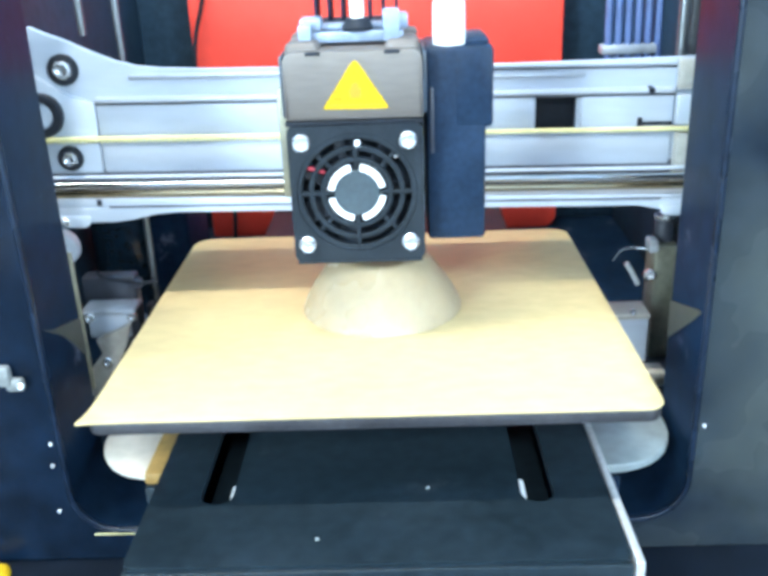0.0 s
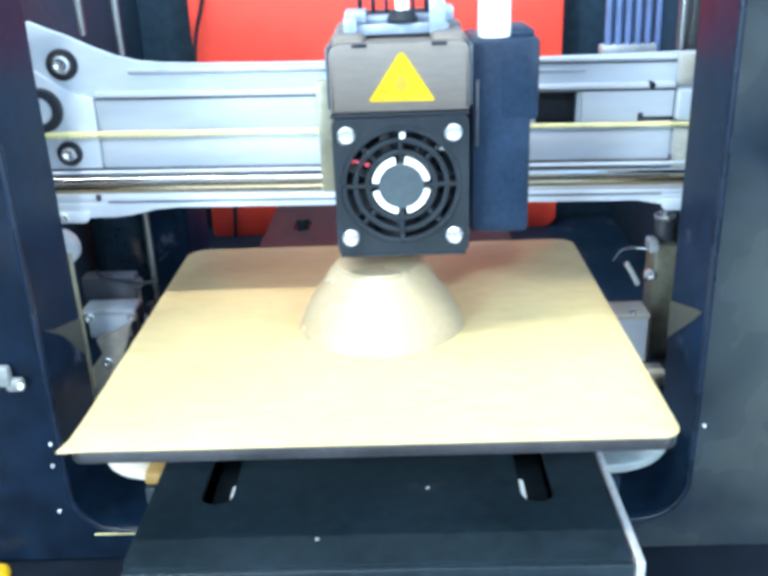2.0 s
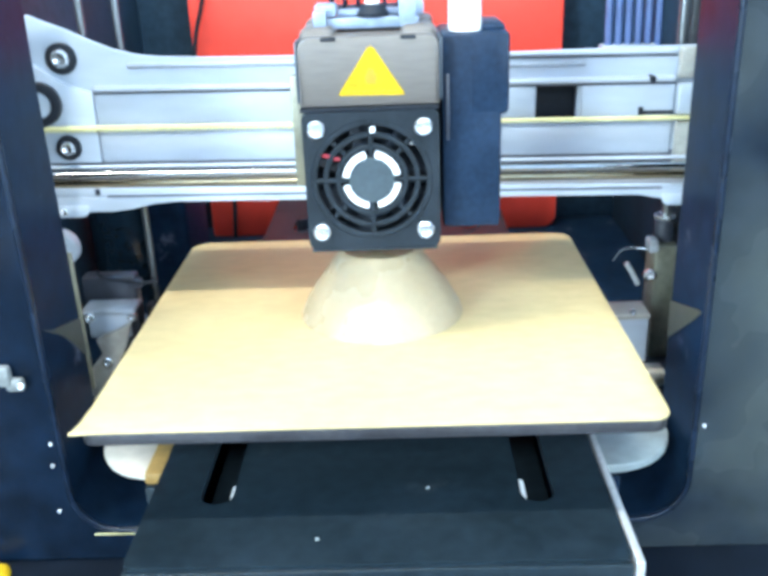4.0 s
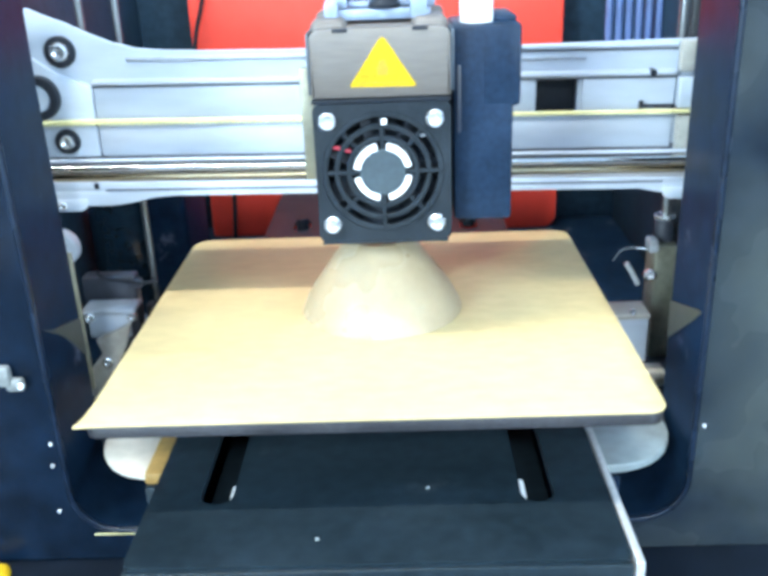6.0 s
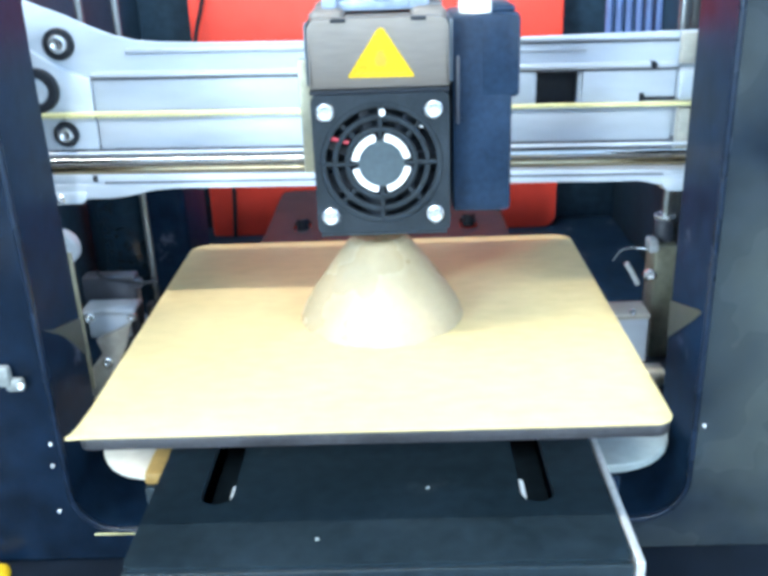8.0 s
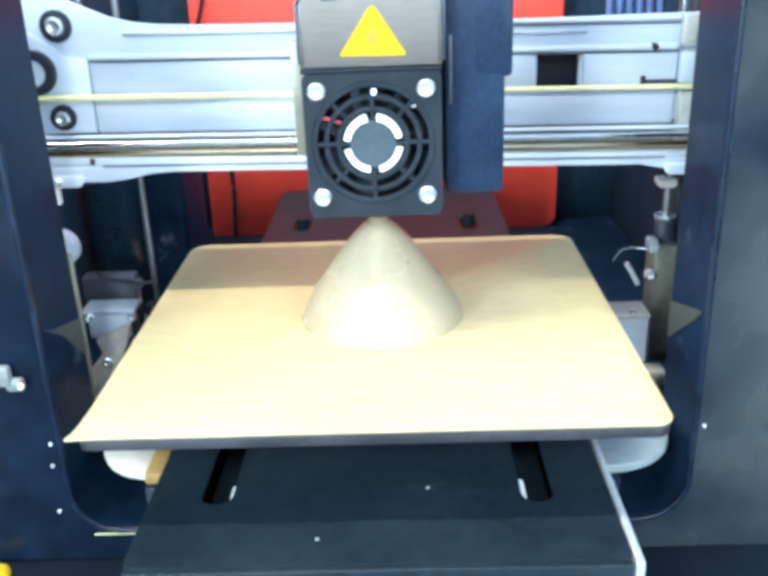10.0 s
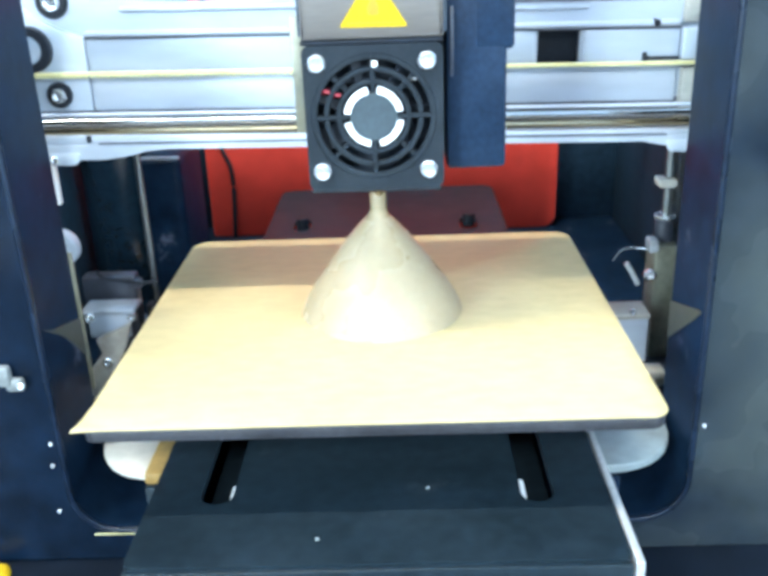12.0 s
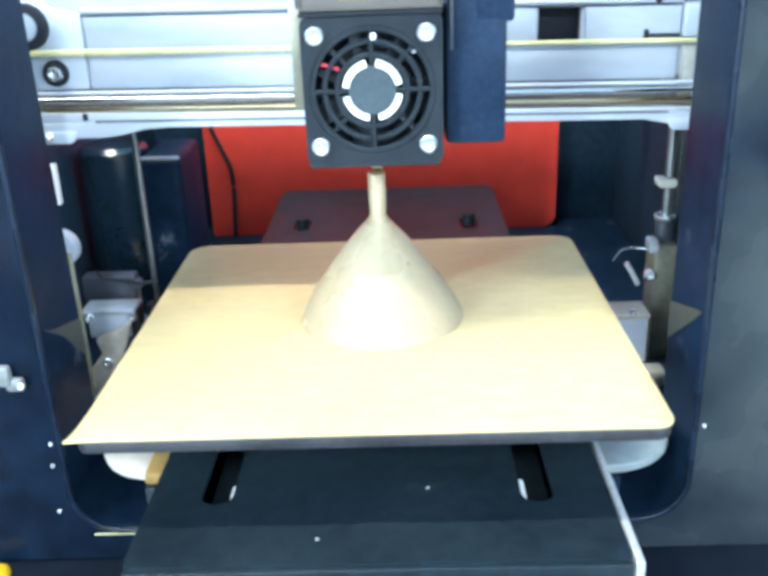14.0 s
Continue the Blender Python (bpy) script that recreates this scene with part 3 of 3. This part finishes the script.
    put("end_tab", slab(rounded(-130, -112, 25.8, 30.0, (3, 3, 0.5, 0.5)), "xz", 40.8, 41.9, 0.3), ZINC)
    put("end_tab", slab(rounded(92, 106, 27.0, 31.0, (3, 0.5, 0.5, 0.5)), "xz", 40.8, 41.9, 0.3), ZINC)
    put("tab_screw", screw_head(-121, 40.8, 27.9, 1.4, 0.9), STEEL)
    put("end_strip", box(99.4, 106.5, 54.8, 58.8, 34, 53.5, 0.5), BEIGE, "drab end strip")
    put("end_cap", box(98.4, 106.5, 54.2, 58.8, 56.4, 67.2, 0.8), ZINC)
    put("end_flange", box(98.4, 106.5, 55.6, 58.8, 68.8, 79.6, 0.8), BEIGE, "beige end flange")
    put("end_notch", merge(box(86, 98, 56.6, 57.5, 56.2, 57.4, 0.2), box(85.4, 87, 56.4, 57.5, 56.0, 58.8, 0.2)), CABLE)
    put("pin_hole", rod((89.2, 55.2, 68.8), (89.2, 59.2, 68.8), 1.2, 12), CABLE)
    put("ledge_face", slab([(-130, 32.7), (-130, 36.2), (104, 34.4), (104, 32.7)], "xz", 42.4, 43.4, 0.2), ZINC, "narrow pale ledge face")
    put("ledge_groove", box(-105, 92, 41.6, 42.3, 32.9, 33.5, 0.1), SEAMSHADE, "dark folded groove")
    put("slot_mark", box(-109.2, -107.4, 41.7, 42.35, 33.6, 36.0, 0.3), CABLE)
    return g


def extruder_unit():
    """Origin at the middle of the fan's front face."""
    h = thing("extruder", -13.8, 0, 49, "black extruder with square fan and yellow warning sticker", "extruder")
    hole = ring_points(0, 0, 18.6, 40)
    fan = part("fan_frame", slab(rounded(-20.3, 20.6, -21.6, 21.0, (2.2,) * 4, 4), "xz", 0, 10, 0, [hole]), FANBLACK, h, "black square fan frame")
    part("fan_back", box(-19.8, 20, 8.5, 10.2, -21, 20.6, 0.3), DEEP, fan)
    for r, w in ((10.3, 0.8), (14.0, 0.75), (17.7, 0.9)):
        for q in range(4):
            gap = 3 if r < 17 else 1
            part("guard_arc", lathe([(r - w, 0.35), (r - w + 0.3, 0.1), (r + w - 0.3, 0.1), (r + w, 0.35), (r + w, 2.0), (r - w, 2.0)], "y", (0, 0, 0), 14, q * 90 + gap, q * 90 + 90 - gap, True), FANBLACK, fan)
    for a in range(4):
        bm = box(7.0, 18.9, 0.5, 2.0, -0.6, 0.6, 0.2)
        bmesh.ops.rotate(bm, cent=(0, 0, 0), matrix=Matrix.Rotation(radians(90 * a), 3, "Y"), verts=bm.verts)
        part("guard_spoke", bm, FANBLACK, fan)
        bm = box(9.5, 18.9, 1.2, 2.2, -0.7, 0.7, 0.2)
        bmesh.ops.rotate(bm, cent=(0, 0, 0), matrix=Matrix.Rotation(radians(90 * a + 45), 3, "Y"), verts=bm.verts)
        part("guard_spoke", bm, FANBLACK, fan)
        part("hub_ring", lathe([(7.0, -0.2), (8.7, -0.2), (8.9, 0.1), (8.9, 1.6), (7.0, 1.6)], "y", (0, 0, 0), 12, a * 90 + 12, a * 90 + 81, True), WHITE, fan, "white ring segment")
    part("hub", lathe([(0, -0.1), (6.8, -0.1), (7.1, 0.3), (7.1, 6), (0, 6)], "y", (0, 0, 0), 40), HUB, fan, "slate grey hub label")
    for k in range(7):
        bm = box(7.0, 17.6, 4.0, 5.0, -3.6, 3.6, 0.2)
        bmesh.ops.rotate(bm, cent=(0, 4.5, 0), matrix=Matrix.Rotation(radians(32), 3, "X"), verts=bm.verts)
        bmesh.ops.rotate(bm, cent=(0, 0, 0), matrix=Matrix.Rotation(radians(360 / 7 * k), 3, "Y"), verts=bm.verts)
        part("fan_blade", bm, DEEP, fan)
    for x in (-16, 16):
        for z in (-16, 16):
            part("screw", screw_head(x, 0, z, 2.7, 2.0), STEEL, fan, "bright steel screw")
    part("marking", box(0.0, 1.5, 0.3, 0.9, 14.4, 16.2, 0.1), WHITE, fan, "small white marking")
    part("marking", box(11.2, 14.4, 2.0, 2.4, 10.2, 11.0, 0.1), WHITE, fan, "small pale marking")
    part("wire", tube([(-15.5, 2.6, 7.6), (-13.5, 2.4, 7.4), (-11.5, 2.5, 6.6), (-9.6, 2.4, 6.3)], 0.6, 8), REDWIRE, fan, "red fan wire")
    part("skirt", merge(box(-19.6, 19.6, -0.6, 8, -22.5, -21.4, 0.4), box(-19.5, 19.5, 4, 40, -21.6, -19, 0.5)), FANBLACK, h)
    part("shroud", box(-20.5, 20.8, 10.3, 42, -19, 20.9, 1), BLACK, h)
    part("brow", box(-20.4, 20.7, -0.7, 12, 21.05, 22.3, 0.4), DEEP, h, "black plastic brow over the fan")
    # metal cover, with rounded shoulders
    cover = part("metal_cover", slab(rounded(-20.2, 20.8, 22.4, 42.4, (0.5, 0.5, 3.6, 3.6)), "xz", 0.2, 38, 1.0), COVER, h, "bronze-grey metal cover")
    part("cover_side", box(-21.2, -20.3, 2, 38, 23.4, 41, 0.3), BLACK, cover)
    part("cover_side", box(20.9, 21.8, 2, 38, 23.4, 41, 0.3), BLACK, cover)
    for x in (-11, 12):
        part("clip_slot", box(x - 2.2, x + 2.2, -0.1, 1.2, 41.2, 42.3, 0.2), CABLE, cover)
    part("warning_sticker", slab([(-8.3, 25.7), (10.2, 25.5), (10.5, 26.1), (2.0, 39.2), (1.1, 39.6), (0.2, 39.2), (-8.7, 26.3)], "xz", -0.05, 0.19), YELLOW, cover, "yellow triangular warning sticker")
    part("sticker_line", slab([(-6.9, 26.7), (8.7, 26.5), (8.4, 26.8), (-6.6, 27.0)], "xz", -0.15, -0.06), OCHRE, cover)
    part("sticker_mark", slab([(-0.6, 29.0), (2.4, 28.9), (2.6, 30.8), (1.7, 33.2), (0.3, 33.2), (-0.8, 30.9)], "xz", -0.13, -0.06), OCHRE, cover, "ochre hazard mark")
    for x, w in ((-14.6, 10.6), (15.0, 10.6)):
        part("cover_shoulder", box(x - w / 2, x + w / 2, 4, 24, 39.5, 44.6, 2.4, 4), COVER, cover, "rounded tan-grey shoulder")
    # fittings on top
    part("top_plate", box(-15, 15.5, 12, 21.6, 43.3, 46.5, 0.6), FITTING, h, "grey metal top plate")
    part("lever", merge(box(-15.5, -9, 12, 22, 46.7, 50.5, 0.8), box(11.5, 17, 12, 22, 46.7, 51, 0.8), box(-9, 12, 16, 24, 46.7, 48.4, 0.5)), FITTING, h)
    part("latch", box(9.5, 14.5, 8.4, 11.8, 43.4, 53, 0.8), FITTING, h, "pale blue-grey latch")
    part("latch", box(-15.8, -11.8, 9.0, 11.8, 43.4, 49, 0.8), FITTING, h, "pale blue-grey latch")
    part("shoulder", box(-19.4, 20, 22, 37.5, 43.25, 45.2, 1.2), COVER, cover)
    part("collet", lathe([(0, 0), (4.6, 0), (4.8, 1), (4.0, 2.2), (3.4, 3.6), (0, 3.6)], "z", (1.8, 15, 46.6), 20), CABLE, h, "black tube collet")
    part("filament_tube", rod((1.8, 15, 46), (1.8, 15, 62), 2.1), WHITE, h, "white filament guide tube")
    sink = part("heat_sink", box(-12.5, 15, 26, 40, 46.6, 48.5, 0.3), BOXBLUE, h, "dark finned heat sink")
    for i in range(7):
        part("fin", box(-12 + i * 4.2, -11 + i * 4.2, 26, 40, 48.6, 66, 0.2), BOXBLUE, sink)
    side = part("side_box", merge(box(21.8, 39.9, 7, 40, -18.2, 41.4, 1.4), box(30, 42.1, 6.8, 40.2, 17.4, 41.6, 1.4), box(33.6, 41.2, 12, 36, 41.0, 43.6, 1.2)), BOXBLUE, h, "dark navy plastic side housing")
    part("side_rib", box(23.0, 24.0, 6.6, 7.2, 10, 30, 0.3), SLATE, side, "pale scuffed rib")
    part("tube_end", lathe([(0, 0), (4.9, 0), (5.0, 0.6), (4.8, 11.6), (4.2, 13.4), (3.0, 14.4), (0, 14.4)], "z", (29.2, 14, 41.7), 24), WHITE, side, "white round connector")
    # hot end, behind the fan
    hot = part("heater_block", box(-6, 8, 14, 30, -25.2, -19.2, 0.5), ZINCDULL, h)
    part("nozzle", lathe([(0, 0), (0.6, 0), (2.6, 2.4), (3.2, 2.6), (3.2, 5), (0, 5)], "z", (0, 21, -30.1), 16), BRASSROD, hot, "brass nozzle")
    # carriage on the rods
    part("carriage", box(-18, 18, 42.2, 46, -14, 8, 1), BLACK, h)
    part("carriage_wing", box(-28.3, -20.8, 43, 46.4, -15, 26, 0.8), DRAB, h, "drab carriage plate")
    part("bearing", rod((-15, 48.5, -9.6), (15, 48.5, -9.6), 3.2), BLACK, h)
    return h


room()
printer_frame()
table_knob()
base_channel()
chassis_plate()
z_axis()
backdrop()
bed = print_bed()
cone, bands = printed_cone()
gantry = x_gantry()
extruder = extruder_unit()

# lift of the beam, place of the head across, place of the bed lengthways: seconds and millimetres
LIFT = [
    (0, 0), (0.5, 0.4), (1, 1), (1.5, 1.3), (2, 1.8), (2.5, 2.1), (3, 2.95), (4.2, 4.05), (5.5, 5.45), (6, 6.2),
    (6.5, 6.65), (7, 7.45), (7.5, 8.3), (8, 8.9), (9.2, 12.2), (10.5, 16.8), (11, 18.8), (11.5, 20.9), (12, 23),
    (12.5, 24.95), (13, 26.85), (13.5, 28.65), (14, 30.7),
]
HEAD_X = [
    (0, -13.8), (0.1, -11.3), (0.2, -15.3), (0.3, 1.9), (0.4, -8.5), (0.5, -13.3), (0.6, -1.5), (0.7, 2.6),
    (0.8, -2.2), (0.9, -7.6), (1, -6.1), (1.1, -18.8), (1.2, -13.4), (1.3, -11.8), (1.4, -2), (1.5, -1.5),
    (1.6, -17), (1.7, 0.1), (1.8, -17.2), (1.9, -12.7), (2, -0.2), (2.1, -5.4), (2.2, -8.9), (2.3, -8.4),
    (2.4, -10.5), (2.5, 1.7), (2.6, -14.3), (2.7, -5.9), (2.8, -2.3), (2.9, -2.3), (3, -13.9), (3.1, -12),
    (3.2, -9.8), (3.7, -5.5), (4.2, -11), (4.7, -5.5), (5.3, -9.2), (5.4, -5.1), (5.5, -13.6), (5.6, -12.7),
    (5.7, -1.5), (5.8, -5.6), (5.9, -13.6), (6, -5.6), (6.1, -4.9), (6.2, -15.5), (6.3, -4.9), (6.4, -5.2),
    (6.5, -7.9), (6.6, -2.7), (6.7, -11.9), (6.8, -1.8), (6.9, -2.7), (7, -12.6), (7.1, -8.9), (7.2, -6),
    (7.3, -2.7), (7.4, -7.4), (7.5, -11.1), (7.6, -3), (7.7, -8.5), (7.8, -8.3), (7.9, -6.4), (8, -6),
    (8.1, -7.4), (8.2, -12.3), (8.7, -6.5), (9.2, -10.5), (9.7, -6.5), (10.3, -9.9), (10.4, -9), (10.5, -6.2),
    (10.6, -10.4), (10.8, -8.1), (11, -9.8), (11.2, -9.4), (11.4, -5.6), (11.5, -9.7), (11.7, -5.5), (12, -7.7),
    (12.2, -7.5), (12.5, -11.3), (12.7, -8.7), (13, -10.7), (13.3, -5.3), (13.5, -5.1), (13.7, -6.1), (14, -7.8),
]
BED_Y = [
    (0, -1.5), (0.1, -16.1), (0.2, 0.6), (0.3, -15.3), (0.4, -15.8), (0.5, 1.3), (0.6, -11.7), (0.7, -11.2),
    (0.8, -12.5), (0.9, 0.6), (1, -17.7), (1.1, -3.3), (1.2, -3.9), (1.3, -15.6), (1.4, -3.6), (1.5, -17.7),
    (1.6, -13.4), (1.7, -10.9), (1.8, -10.9), (1.9, -4.2), (2, -15.6), (2.1, -15), (2.2, -0.3), (2.3, -0.6),
    (2.4, -3), (2.5, -11.7), (2.6, -3.3), (2.7, -15), (2.8, -16.1), (2.9, -5.1), (3, -12.3), (3.1, -8),
    (3.2, -3.3), (3.7, -9.5), (4.2, -5.5), (4.7, -9.5), (5.3, -3), (5.4, -2.4), (5.5, -11.4), (5.6, -6),
    (5.7, -6.6), (5.8, -4.8), (5.9, -12.5), (6, -3.3), (6.1, -13.4), (6.2, -6.6), (6.3, -10.9), (6.4, -3.9),
    (6.5, -14.8), (6.6, -7.7), (6.7, -8.9), (6.8, -8.6), (6.9, -9.2), (7, -3.6), (7.1, -12), (7.2, -4.2),
    (7.3, -8.6), (7.4, -3), (7.5, -9.7), (7.6, -11.7), (7.7, -3.3), (7.8, -6), (7.9, -3.6), (8, -9.2),
    (8.1, -12.5), (8.2, -5.7), (8.7, -9.5), (9.2, -6.5), (9.7, -9.5), (10.3, -9.7), (10.4, -6.3), (10.5, -10.9),
    (10.6, -6), (10.8, -5.1), (11, -5.4), (11.2, -10.6), (11.4, -7.4), (11.5, -10), (11.7, -11.2), (12, -5.4),
    (12.2, -9.2), (12.5, -6.6), (12.7, -10), (13, -9.2), (13.3, -9.5), (13.5, -9.2), (13.7, -5.7), (14, -10.9),
]

def between(rows, t):
    for (a, u), (b, v) in zip(rows, rows[1:]):
        if t <= b:
            return u + (v - u) * (t - a) / (b - a)
    return rows[-1][1]


def motions():
    walk(gantry, [(t, Matrix.Translation(at(0, 60, 52 + z)) @ pose(0, 0, 0, 0, 0.9, 0)) for t, z in LIFT])
    walk(extruder, [(t, Matrix.Translation(at(x, 0, 49 + between(LIFT, t)))) for t, x in HEAD_X])
    walk(bed, [(t, Matrix.Translation(at(0, y, 0))) for t, y in BED_Y])
    walk(cone, [(t, Matrix.Translation(at(-8.2, 29.3 + y, 0.02))) for t, y in BED_Y])
    # each band rises under the nozzle until it is laid
    for band, top, k in bands:
        rows = []
        for t, z in LIFT:
            drop = min(0.0, 19.8 + z - top - 0.004 * k)
            rows.append((t, pose(0, 0, drop / 1000)))
        walk(band, rows)


motions()
